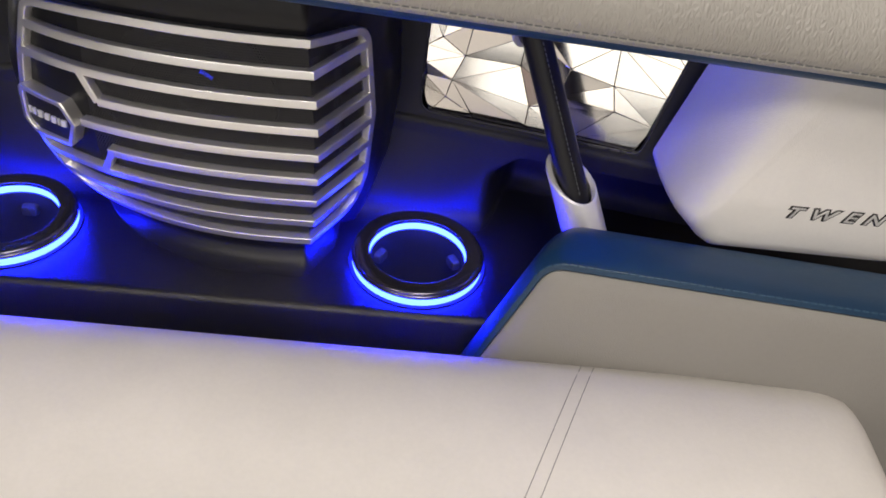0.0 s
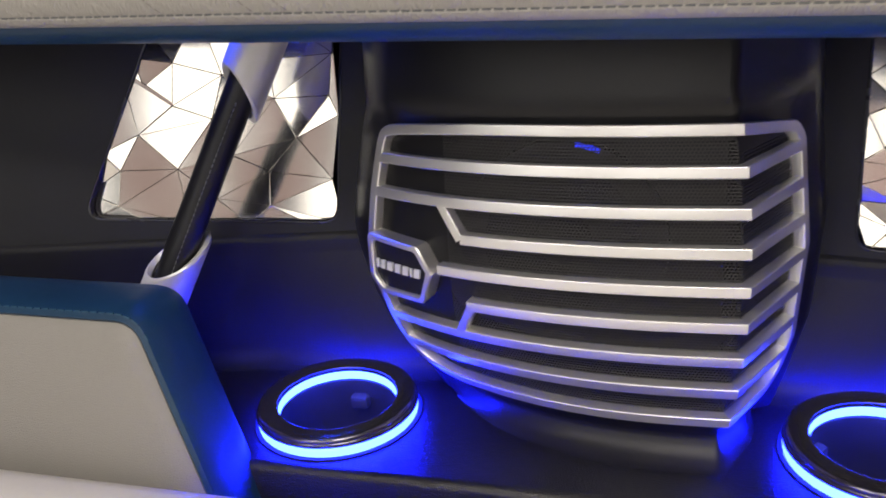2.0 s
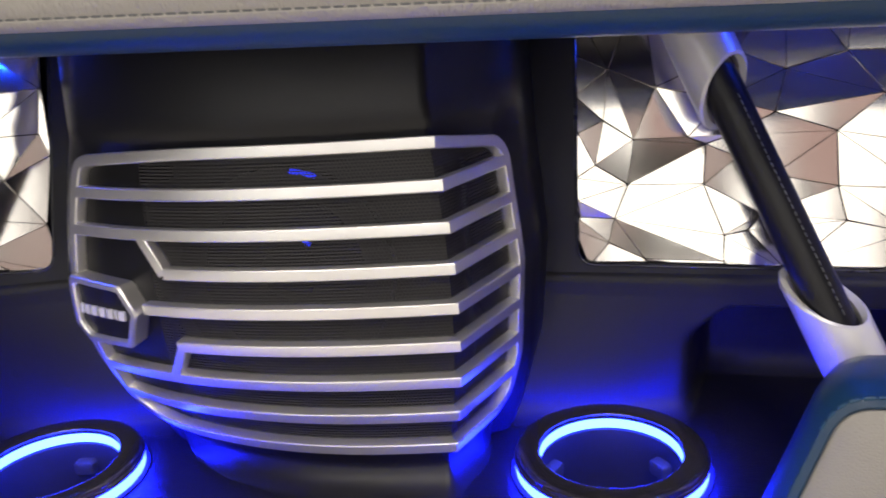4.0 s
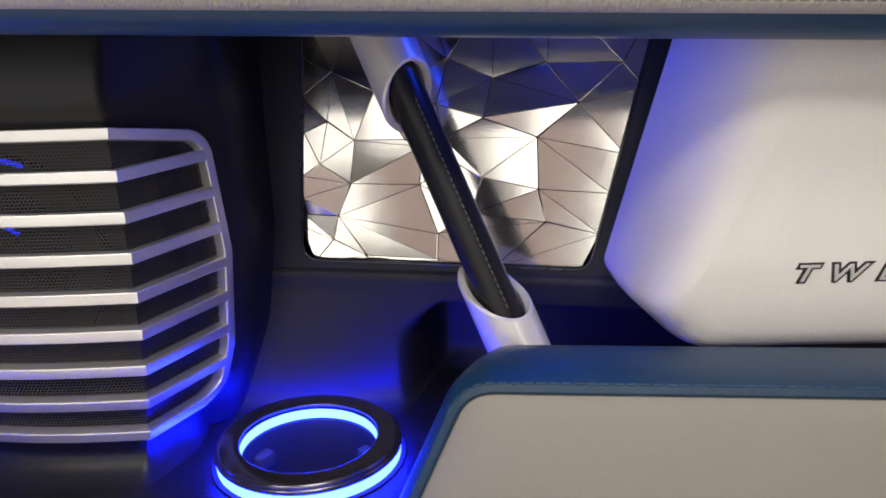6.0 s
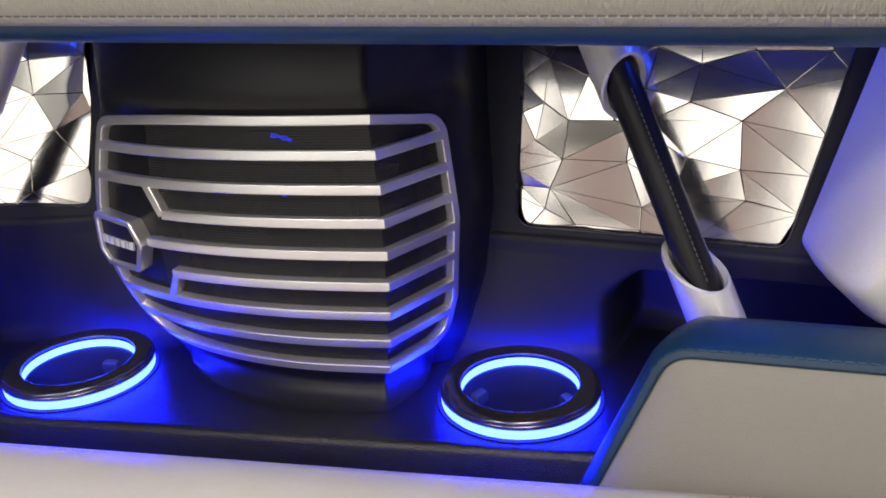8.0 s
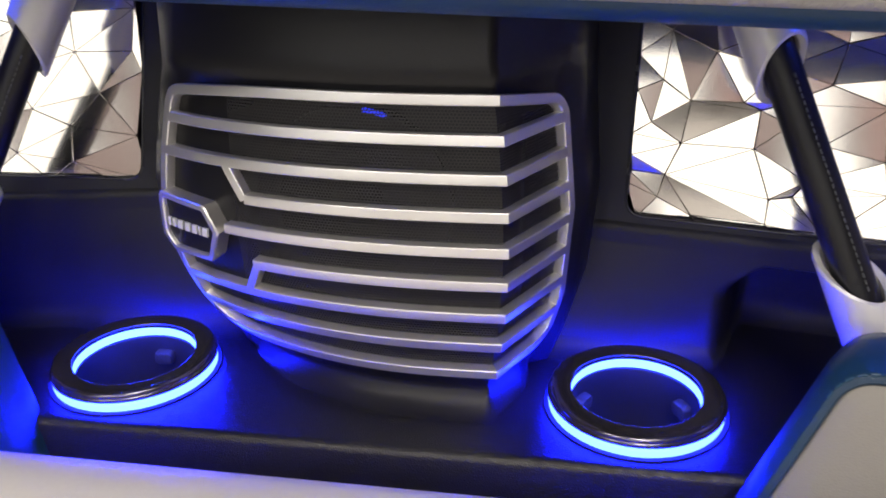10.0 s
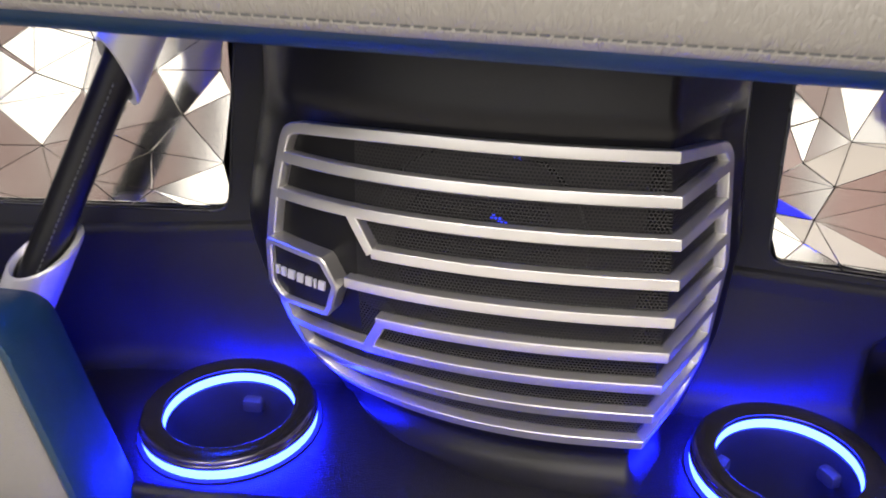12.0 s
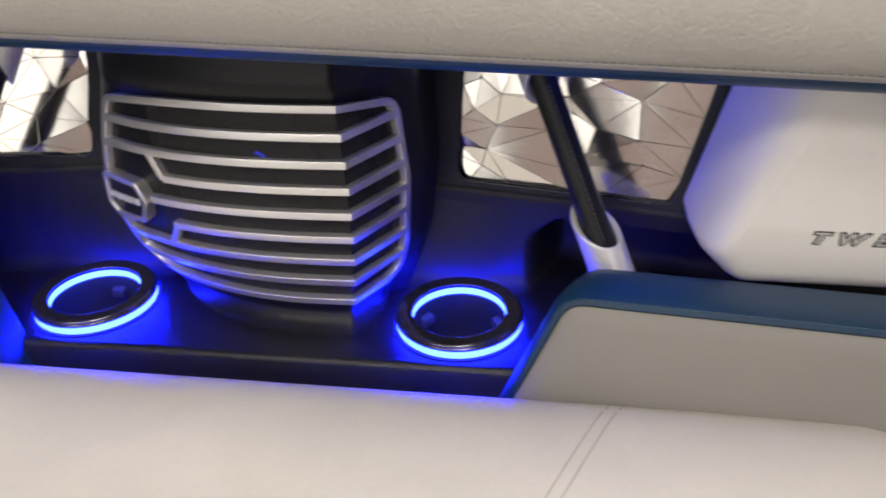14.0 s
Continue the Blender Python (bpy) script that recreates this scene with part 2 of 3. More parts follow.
def sheet_with_holes(outer, holes, place, thick=None):
    """A flat sheet with openings; place turns (u, v) into a point, place(u, v, depth) when it has thickness."""
    coords, edges = [], []
    for loop in (outer, *holes):
        base = len(coords)
        coords += [Vector(p) for p in loop]
        edges += [(base + i, base + (i + 1) % len(loop)) for i in range(len(loop))]
    verts, _, faces, _, _, _ = delaunay_2d_cdt(coords, edges, [], 0, 1e-7)

    def inside(p, loop):
        hit = False
        for i in range(len(loop)):
            a, b = loop[i], loop[i - 1]
            if (a[1] > p.y) != (b[1] > p.y) and p.x < (b[0] - a[0]) * (p.y - a[1]) / (b[1] - a[1]) + a[0]:
                hit = not hit
        return hit

    bm = bmesh.new()
    top = [bm.verts.new(place(v.x, v.y, 0.0)) for v in verts]
    keep = []
    for f in faces:
        c = sum((verts[i] for i in f), Vector((0, 0))) / len(f)
        if inside(c, outer) and not any(inside(c, h) for h in holes):
            keep.append(f)
            bm.faces.new([top[i] for i in f])
    if thick:
        low = [bm.verts.new(place(v.x, v.y, thick)) for v in verts]
        for f in keep:
            bm.faces.new([low[i] for i in reversed(f)])
        start = 0
        for loop in (outer, *holes):
            n = len(loop)
            for i in range(n):
                a, b = start + i, start + (i + 1) % n
                bm.faces.new((top[a], top[b], low[b], low[a]))
            start += n
    loose = [v for v in bm.verts if not v.link_faces]
    bmesh.ops.delete(bm, geom=loose, context="VERTS")
    return bm


def lerp_table(table, z):
    xs, ys = zip(*table)
    return float(np.interp(z, xs, ys))


# ---------------------------------------------------------------- speaker housing
LEFT_END = [(0.0, -0.105), (0.027, -0.117), (0.05, -0.127), (0.07, -0.133), (0.1, -0.140), (0.118, -0.142), (0.157, -0.135), (0.2, -0.124), (0.3, -0.118)]
RIGHT_END = [(0.0, 0.106), (0.027, 0.114), (0.06, 0.1225), (0.12, 0.1265), (0.19, 0.1195), (0.3, 0.114)]
RIGHT_Y = 0.0375


def bulge(z):
    return max(-0.0295 + 1.18 * (z - 0.113) ** 2, -0.0295) if z > 0.02 else -0.0205 - (0.02 - z) * 0.05


def front_y(x, z):
    """The curved front, as y over x at a height."""
    zz = min(max(z, 0.0), 0.21)
    a = 0.9 + 0.8 * max(0.0, (0.113 - zz) / 0.086) ** 2
    d = 0.045 - x
    y0 = bulge(zz) + max(0.0, z - 0.21) * 0.2
    return y0 + (a * d * d + 12 * d ** 4 if d > 0 else 0.6 * d * d)


def crease_x(z):
    return 0.0905 - 0.9 * (min(z, 0.22) - 0.113) ** 2


def on_face(u, z, out=0.0):
    """A point of the housing's face: u runs along x to the crease and then along the narrow right flank."""
    xc = crease_x(z)
    if u <= xc:
        p = Vector((u, front_y(u, z), z))
    else:
        c = Vector((xc, front_y(xc, z), z))
        e = Vector((lerp_table(RIGHT_END, z), RIGHT_Y, z))
        p = c + (e - c).normalized() * (u - xc)
    return p if out is None else p + face_normal(u, z) * (out - PROUD)


PROUD = 0.0075
FOOT = 0.019


def front_normal(x, z):
    h = 0.001
    return Vector(((front_y(x + h, z) - front_y(x - h, z)) / (2 * h), -1, (front_y(x, z + h) - front_y(x, z - h)) / (2 * h))).normalized()


def flank_normal(z):
    def ends(at):
        xc = crease_x(at)
        return Vector((xc, front_y(xc, at), at)), Vector((lerp_table(RIGHT_END, at), RIGHT_Y, at))

    (c, e), (c1, e1), (c2, e2) = ends(z), ends(z - 0.01), ends(z + 0.01)
    return (e - c).cross((c2 - c1) + (e2 - e1)).normalized()


def face_normal(u, z):
    """Outwards; on the crease, the mitre between front and flank."""
    xc = crease_x(z)
    if abs(u - xc) < 0.0005:
        a, b = front_normal(xc, z), flank_normal(z)
        return (a + b) / (1 + a.dot(b))
    return front_normal(u, z) if u < xc else flank_normal(z)


def flank(z):
    xc = crease_x(z)
    return xc + math.hypot(lerp_table(RIGHT_END, z) - xc, RIGHT_Y - front_y(xc, z))


def steps(a, b, size=0.003):
    n = max(2, int(abs(b - a) / size))
    return [a + (b - a) * i / n for i in range(n + 1)]


def span(u0, u1, z):
    """Places along a level bar, with one on the crease."""
    xc = crease_x(z)
    return steps(u0, xc) + steps(xc, u1)[1:] if u0 < xc < u1 else steps(u0, u1)


def rail(points, wide=0.0066, deep=0.0075, base=0.0, closed=False):
    """A bar with rounded front edges along (u, z) points of the face."""
    rings = []
    n = len(points)
    for i, (u, z) in enumerate(points):
        p = on_face(u, z)
        nrm = face_normal(u, z)
        j, k = ((i - 1) % n, (i + 1) % n) if closed else (max(i - 1, 0), min(i + 1, n - 1))
        t = on_face(*points[k], None) - on_face(*points[j], None)
        s = nrm.cross(t).normalized()
        up = 1 if s.z > 0 or closed else -1
        w, b = wide / 2, 0.0006
        r = 0.0010
        prof = ((-w, base), (-w, deep - b), (-w + b, deep), (w - r, deep), (w - 0.62 * r, deep - 0.08 * r), (w - 0.29 * r, deep - 0.29 * r), (w - 0.08 * r, deep - 0.62 * r), (w, deep - r), (w, base))
        if up < 0:
            prof = [(-q, d) for q, d in prof]
        rings.append([p + s * q + nrm * d for q, d in prof])
    if closed:
        return loft(rings + rings[:1], caps=False)
    return loft(rings)


BAR_Z = [0.200 - 0.0216 * k for k in range(9)]


def crest(u):
    """The top rail dips towards both ends."""
    top = BAR_Z[0]
    f, g = max(0.0, u - crease_x(top)) / (flank(top) - crease_x(top)), max(0.0, -0.03 - u) / 0.09
    return top - 0.0105 * f - 0.0045 * g * g


def speaker():
    housing = thing("speaker_housing", "black moulded speaker tower with a curved silver barred grille", "speaker")
    # the moulded shell
    rings = []
    for z in [0.0, 0.0004, 0.001, 0.002, 0.0032, 0.0048, 0.0068, 0.0092, 0.012, 0.0155, 0.0195, 0.0285, 0.0295, *np.linspace(0.04, 0.18, 15).tolist(), 0.186, 0.187, 0.194, 0.195, 0.2, 0.206, 0.212, 0.22, 0.235, 0.25, 0.27, 0.3]:
        flare = FOOT - math.sqrt(max(0.0, FOOT ** 2 - max(0.0, FOOT - z) ** 2))
        deep = 0.075 if 0.029 < z < 0.1945 else 0.0
        lip = 0.006 * min(max((z - 0.203) / 0.006, 0), 1) if z > 0.2 else 0.0
        xl, xe = lerp_table(LEFT_END, z), flank(z)
        k = min(1.0, z / 0.07)
        k = 0.12 + 0.88 * k * k * (3 - 2 * k)
        q0 = on_face(xl, z, 0.0)
        ring = []
        for dx, y, f in ((0.035, 0.12, 1.0), (0.032, 0.085, 0.7), (0.028, 0.066, 0.45), (0.019, 0.050, 0.25), (0.010, 0.036, 0.1)):
            ring.append(Vector((xl - dx * k, y * k + (q0.y + f * (0.12 - q0.y)) * (1 - k), z)))
        for i in range(41):
            u = xl + (crease_x(z) - xl) * i / 40
            ease = min(1.0, (u - xl) / 0.05)
            pit = deep if (0.006 if z < 0.18 else 0.03) < u - xl else 0.0
            q = on_face(u, z, flare * ease + lip)
            ring.append(Vector((min(q.x, 0.08), q.y + pit, q.z)) if pit else q)
        for i in range(1, 13):
            u = crease_x(z) + (xe - crease_x(z)) * i / 12
            ease = min(1.0, (xe - u) / 0.03)
            pit = deep if xe - u > 0.006 and z < 0.1865 else 0.0
            q = on_face(u, z, flare * ease + lip)
            ring.append(Vector((min(q.x, 0.09), max(q.y, front_y(0.08, z)) + pit, q.z)) if pit else q)
        xr = lerp_table(RIGHT_END, z)
        ring += [Vector((xr + 0.006, 0.050, z)), Vector((xr + 0.011, 0.066, z)), Vector((xr + 0.015, 0.085, z)), Vector((xr + 0.018, 0.12, z))]
        rings.append(ring)
    part("shell", loft(rings, closed=False), BLACK, housing, angle=75)
    # perforated sheet, laid 1 mm over the shell
    bm = bmesh.new()
    uv = bm.loops.layers.uv.new("sheet")
    zs = steps(0.026, 0.199, 0.006)
    grid = []
    for z in zs:
        xl, xe, xc = lerp_table(LEFT_END, z), flank(z), crease_x(z)
        us = [xl + (xc - xl) * i / 40 for i in range(41)] + [xc + (xe - xc) * i / 12 for i in range(1, 13)]
        grid.append([(bm.verts.new(on_face(u, min(z, crest(u)), 0.001)), u, min(z, crest(u))) for u in us])
    for a, b in zip(grid, grid[1:]):
        for k in range(len(a) - 1):
            quad = (a[k], a[k + 1], b[k + 1], b[k])
            f = bm.faces.new([q[0] for q in quad])
            for lp, q in zip(f.loops, quad):
                lp[uv].uv = (q[1], q[2])
    part("perforated_sheet", bm, MESH, housing, "fine black perforated speaker sheet", angle=40)
    # the driver behind the sheet, with lit arcs
    axis = Matrix.Translation((-0.019, 0.048, 0.112)) @ Matrix.Rotation(radians(84), 4, "X")
    driver = lathe([(0.0001, 0.004), (0.010, 0.002), (0.016, -0.004), (0.018, -0.006), (0.046, 0.006), (0.050, 0.0085), (0.054, 0.007), (0.058, 0.008), (0.066, 0.008), (0.067, -0.004)], (0, 0, 0), 48, closed=False)
    bmesh.ops.transform(driver, matrix=axis, verts=driver.verts)
    cone = part("driver", driver, RUBBER, housing, "black speaker cone behind the sheet")
    for r, a0, a1, wide in ((0.0645, 68, 82, 0.0016), (0.0255, 48, 72, 0.0014)):
        arc = [axis @ Vector((r * math.cos(radians(a)), r * math.sin(radians(a)), 0.009)) for a in np.linspace(a0, a1, 12)]
        part("light_arc", tube(arc, wide, 8), LED_DIM, cone, "blue lit arc of the driver")
    # border: a closed rail with rounded corners
    top, low = BAR_Z[0], BAR_Z[8]
    loop = []
    left = [(lerp_table(LEFT_END, z) + 0.003, z) for z in steps(top - 0.013, low + 0.02, 0.006)]
    loop += left
    zl = left[-1][1]
    for f in np.linspace(0, 1, 9)[1:]:
        a, c, b = left[-1], (lerp_table(LEFT_END, low) + 0.004, low), (-0.085, low)
        loop.append((a[0] * (1 - f) ** 2 + c[0] * 2 * f * (1 - f) + b[0] * f * f, zl * (1 - f) ** 2 + c[1] * 2 * f * (1 - f) + b[1] * f * f))
    loop += [(u, low) for u in span(-0.082, flank(low) - 0.02, low)]
    right = [(flank(z) - 0.003, z) for z in steps(low + 0.02, top - 0.020, 0.006)]
    for f in np.linspace(0, 1, 7)[1:-1]:
        a, c, b = loop[-1], (flank(low) - 0.003, low + 0.003), right[0]
        loop.append(tuple(a[i] * (1 - f) ** 2 + c[i] * 2 * f * (1 - f) + b[i] * f * f for i in (0, 1)))
    loop += right
    end = (flank(top) - 0.013, crest(flank(top) - 0.013))
    for f in np.linspace(0, 1, 8)[1:-1]:
        a, c, b = right[-1], (flank(top) - 0.003, crest(flank(top))), end
        loop.append(tuple(a[i] * (1 - f) ** 2 + c[i] * 2 * f * (1 - f) + b[i] * f * f for i in (0, 1)))
    loop += [(u, crest(u)) for u in span(-0.114, end[0], top)[::-1]]
    for f in np.linspace(0, 1, 7)[1:-1]:
        a, c, b = loop[-1], (lerp_table(LEFT_END, top) + 0.003, crest(-0.122)), left[0]
        loop.append(tuple(a[i] * (1 - f) ** 2 + c[i] * 2 * f * (1 - f) + b[i] * f * f for i in (0, 1)))
    part("border_rail", rail(loop, closed=True), SILVER, housing, "satin silver border of the grille", angle=22)
    # cross bars
    start = {1: None, 2: None, 3: -0.0705, 4: -0.0875, 5: -0.0695, 6: None, 7: None}
    for k in range(1, 8):
        z = BAR_Z[k]
        u0 = start[k] if start[k] is not None else lerp_table(LEFT_END, z) + 0.004
        part("grille_bar", rail([(u, z) for u in span(u0, flank(z) - 0.004, z)]), SILVER, housing, angle=22)
    part("grille_link", rail([(-0.0835 + 0.0125 * f, BAR_Z[2] - 0.0005 - (BAR_Z[2] - BAR_Z[3]) * f) for f in np.linspace(0, 1, 7)], wide=0.006), SILVER, housing)
    part("grille_link", rail([(-0.0665 - 0.0105 * f, BAR_Z[5] + 0.0002 - (BAR_Z[5] - BAR_Z[6]) * f) for f in np.linspace(0, 1, 7)], wide=0.006), SILVER, housing)
    # badge: a bent six-sided plate in a silver rim
    hexa = [(-0.137, 0.1005), (-0.129, 0.0905), (-0.096, 0.0905), (-0.0885, 0.112), (-0.0975, 0.128), (-0.136, 0.1305)]

    def badge_ring(poly, off, out):
        pts = rounded(poly, 0.003, off, 4)
        dense = []
        for i, p in enumerate(pts):
            q = pts[(i + 1) % len(pts)]
            m = max(1, int((q - p).length / 0.004))
            dense += [p.lerp(q, j / m) for j in range(m)]
        return [on_face(p.x, p.y, out) for p in dense]

    def same_count(rings):
        n = min(len(r) for r in rings)
        out = []
        for r in rings:
            length = [0.0]
            for a, b in zip(r, r[1:] + r[:1]):
                length.append(length[-1] + (b - a).length)
            loop_pts = r + r[:1]
            ts = np.linspace(0, length[-1], n, endpoint=False)
            out.append([Vector([float(np.interp(t, length, [p[i] for p in loop_pts])) for i in range(3)]) for t in ts])
        return out

    rim = same_count([badge_ring(hexa, o, h) for o, h in ((0.0, 0.001), (0.0, 0.0115), (0.0008, 0.0125), (0.0034, 0.0125), (0.0042, 0.0115), (0.0044, 0.009))])
    part("badge_rim", loft(rim, caps=False), SILVER, housing, "six-sided silver badge rim")
    inner = badge_ring(hexa, 0.0043, 0.0098)
    bm = bmesh.new()
    vs = [bm.verts.new(p) for p in inner]
    f = bm.faces.new(vs)
    bmesh.ops.triangulate(bm, faces=[f])
    plate = part("badge_plate", bm, BLACK, housing, "black badge plate")
    # the maker's mark, as plain bars
    x = -0.1315
    for w in (0.0028, 0.0034, 0.0050, 0.0046, 0.0046, 0.0014, 0.0048):
        cz = 0.1105 - (x + 0.1315) * 0.03
        bm = bmesh.new()
        loft([[on_face(x + q[0] * w, cz - 0.0028 + q[1] * 0.0056, h) for q in ((0, 0), (0.85, 0), (1, 1), (0.15, 1))] for h in (0.0098, 0.0112)], bm=bm)
        part("badge_bar", bm, WHITE, plate, "white bar on the badge")
        x += w + 0.0012
    return housing


speaker()


# ---------------------------------------------------------------- shelf and cup holders
CUPS = ((-0.170, 0.0), (0.170, 0.0))


def ring2d(cx, cy, r, n=48):
    return [(cx + r * math.cos(t), cy + r * math.sin(t)) for t in np.linspace(0, 2 * math.pi, n, endpoint=False)]


def shelf():
    outer = [(-0.252, -0.060), (0.258, -0.060), (0.258, -0.01), (0.34, 0.0), (0.34, 0.150), (-0.36, 0.150), (-0.36, 0.0), (-0.252, -0.01)]
    bm = sheet_with_holes(outer, [ring2d(x, y, 0.0475) for x, y in CUPS], lambda u, v, d=0.0: Vector((u, v, -0.0)))
    prof = [(-0.060, 0.0)] + [(-0.060 - 0.007 * math.sin(a), -0.007 + 0.007 * math.cos(a)) for a in np.linspace(0.15, 1.25, 9)] + [(-0.0705, -0.016), (-0.0745, -0.03), (-0.082, -0.12)]
    xs = steps(-0.252, 0.258, 0.02)
    loft([[Vector((x, y, z)) for y, z in prof] for x in xs], closed=False, bm=bm)
    ob = finish("shelf", bm, SHELF, angle=40)
    return tagged(ob, "black moulded vinyl shelf with a rolled front edge", "shelf", kind="structure")


shelf()


def cup_holder(x, y, turn):
    holder = thing("cup_holder", "dark chrome cup holder with glowing blue rings in the shelf", "cup holder", "cup holders")
    c = (0, 0, 0)
    flange = [(0.0408, 0.0095), (0.0408, 0.0124), (0.0411, 0.0131), (0.0418, 0.0135), (0.0440, 0.0137), (0.0480, 0.0138), (0.0515, 0.0137), (0.0530, 0.0135), (0.0539, 0.0130), (0.0544, 0.0121), (0.0546, 0.0108), (0.0551, 0.0105), (0.0555, 0.0098), (0.0555, 0.0084), (0.0549, 0.0076), (0.054, 0.0072), (0.0435, 0.0072)]
    part("flange", lathe(flange, c), CHROME, holder, "glossy dark chrome flange")
    part("outer_light_ring", lathe([(0.0500, 0.0008), (0.0500, 0.0071), (0.0544, 0.0071), (0.0551, 0.0060), (0.0546, 0.0008)], c), LED, holder, "lit blue ring under the flange")
    part("inner_light_ring", lathe([(0.0418, 0.0097), (0.0405, 0.0096), (0.0402, 0.0066), (0.0404, 0.0036), (0.0418, 0.0030)], c), LED_SOFT, holder, "lit blue ring inside the bore")
    part("gasket", lathe([(0.0465, -0.001), (0.0465, 0.0012), (0.0575, 0.0012), (0.0578, 0.0004), (0.0575, 0.0002)], c), RUBBER, holder)
    bowl = part("bowl", lathe([(0.0420, 0.0024), (0.0408, 0.0018), (0.0400, -0.002), (0.0388, -0.06), (0.0365, -0.068), (0.0001, -0.069)], c, closed=False), BOWL, holder, "black cup bowl")
    for k in range(3):
        a = turn + k * 2 * math.pi / 3
        m = Matrix.Rotation(a, 3, "Z")
        bm = cushion([(-0.007, -0.005), (0.007, -0.005), (0.007, 0.005), (-0.007, 0.005)], 0.003, [(0.0405, 0), (0.037, 0.0), (0.0335, 0.0008), (0.033, 0.002)],
                     lambda u, v, h: m @ Vector((u, h, -0.013 + v)), 3)
        part("grip_tab", bm, TAB, bowl, "rubber grip tab")
    holder.matrix_world = pose(x, y, 0)
    return holder


cup_holder(*CUPS[0], 0.0)
cup_holder(*CUPS[1], 1.05)


# ---------------------------------------------------------------- back wall with faceted panels
SIDES = {1: (0.163, 0.1034), -1: (0.190, 0.0999)}


def wall_point(side, x, z, back=0.0):
    """A point of the leaning back wall on one side; back: metres behind its face."""
    x0, y0 = SIDES[side]
    return Vector((x, y0 - 0.19 * (side * x - x0) + 0.26 * (z - 0.17) + back, z - 0.3 * back))


def back_wall(side, opening, outer):
    hole = rounded(opening, [0.012] * len(opening), 0.0, 6)
    bm = sheet_with_holes(outer, [[(p.x, p.y) for p in hole]], lambda u, v, d=0.0: wall_point(side, u, v, d), thick=0.006)
    ob = finish("wall_panel", bm, MATT, angle=50)
    tagged(ob, "black moulded rear wall round a faceted silver panel", "wall", kind="structure")
    seal = [wall_point(side, p.x, p.y, 0.0004) for p in hole + hole[:2]]
    tagged(finish("trim", tube(seal, 0.0011, 8), SEAL), "thin glossy black seal round the panel opening", "seal", kind="structure")
    # sill and the lower wall that runs down in a sweep to the shelf
    z1 = 0.091 if side > 0 else 0.102
    prof = [(0.004, 0.004), (-0.0015, 0.0), (-0.003, -0.002), (-0.0035, -0.005), (-0.003, -0.012)]

    def ease(v):
        v = min(max(v, 0.0), 1.0)
        return v * v * (3 - 2 * v)

    rings = []
    for x in [side * v for v in np.linspace(0.112, 0.46, 140)]:
        base = wall_point(side, x, z1)
        col = [base + Vector((0, dy, dz)) for dy, dz in prof]
        last = col[-1]
        foot_y = min(0.066, last.y - 0.002)
        for f in np.linspace(0.03, 1, 34):
            col.append(Vector((x, last.y * (1 - f) + foot_y * f, last.z * (1 - f) + 0.016 * f)))
        for a in np.linspace(0.25, math.pi / 2, 7):
            col.append(Vector((x, foot_y - 0.016 * (1 - math.cos(a)), 0.016 - 0.016 * math.sin(a))))
        if side > 0:
            # the pocket behind the bolster that takes the grab rail's foot
            arch = z1 - 0.017 - 0.016 * (1 - ease((x - 0.226) / 0.03))
            for q in col:
                q.y += 0.075 * ease((x - 0.222) / 0.034) * ease((arch - q.z) / 0.018)
        rings.append(col)
    ob = finish("wall_panel", loft(rings, closed=False), MATT, angle=50)
    tagged(ob, "black moulded wall sweeping down to the shelf", "wall", kind="structure")


RIGHT_OPENING = [(0.1600, 0.0970), (0.3450, 0.0955), (0.3910, 0.256), (0.1655, 0.262)]
LEFT_OPENING = [(-0.3865, 0.1205), (-0.1915, 0.1095), (-0.1850, 0.270), (-0.3195, 0.272)]
back_wall(1, RIGHT_OPENING, [(0.118, 0.092), (0.5, 0.086), (0.5, 0.3), (0.118, 0.3)])
back_wall(-1, LEFT_OPENING, [(-0.55, 0.100), (-0.14, 0.102), (-0.13, 0.3), (-0.55, 0.3)])


def faceted_panel(side, corners, folds, label):
    """A folded silver sheet. Corners: millimetres of x and z along the wall, and how far each is pressed back; folds: triples of corners."""
    panel = thing("faceted_panel", label, "wall panel", "faceted panels")
    for fold in folds.split():
        tri = [wall_point(side, corners[k][0] / 1000, corners[k][1] / 1000 - 0.0011, 0.0030 + corners[k][2] / 1000) for k in fold]
        c = sum(tri, Vector()) / 3
        nrm = (tri[1] - tri[0]).cross(tri[2] - tri[0]).normalized()
        nrm = nrm * (-1 if nrm.y > 0 else 1)

        def inset(q, by):
            d = c - q
            return q + d.normalized() * min(by, d.length * 0.3)

        bm = loft([[inset(q, 0.00015) - nrm * 0.002 for q in tri], [inset(q, 0.0002) - nrm * 0.0006 for q in tri], [inset(q, 0.0008) for q in tri]])
        part("facet", bm, FACET, panel, angle=10)
    return panel


RIGHT_EDGE = {"a": (161, 266, -2.6), "b": (163, 228, -2.6), "c": (163, 203, -1.4), "d": (164, 180, -2.0), "e": (162, 152, -2.4), "f": (162, 138, -2.0), "g": (161, 128, 1.7), "h": (160, 120, 2.0), "k": (168, 97, 3.1), "l": (206, 97, 4.7), "m": (250, 101, 4.4), "n": (286, 96, 5.4), "o": (340, 94, 4.1), "q": (353, 119, 3.1), "r": (360, 144, 2.1), "s": (369, 168, 1.0), "t": (383, 207, -0.4), "u": (394, 266, -2.6), "v": (369, 223, 0.2), "w": (326, 266, -2.6), "x": (289, 266, -2.6), "y": (248, 266, -2.0), "z": (206, 266, -2.6), "p": (256, 96, 4.7), "i": (265, 120, 4.6)}
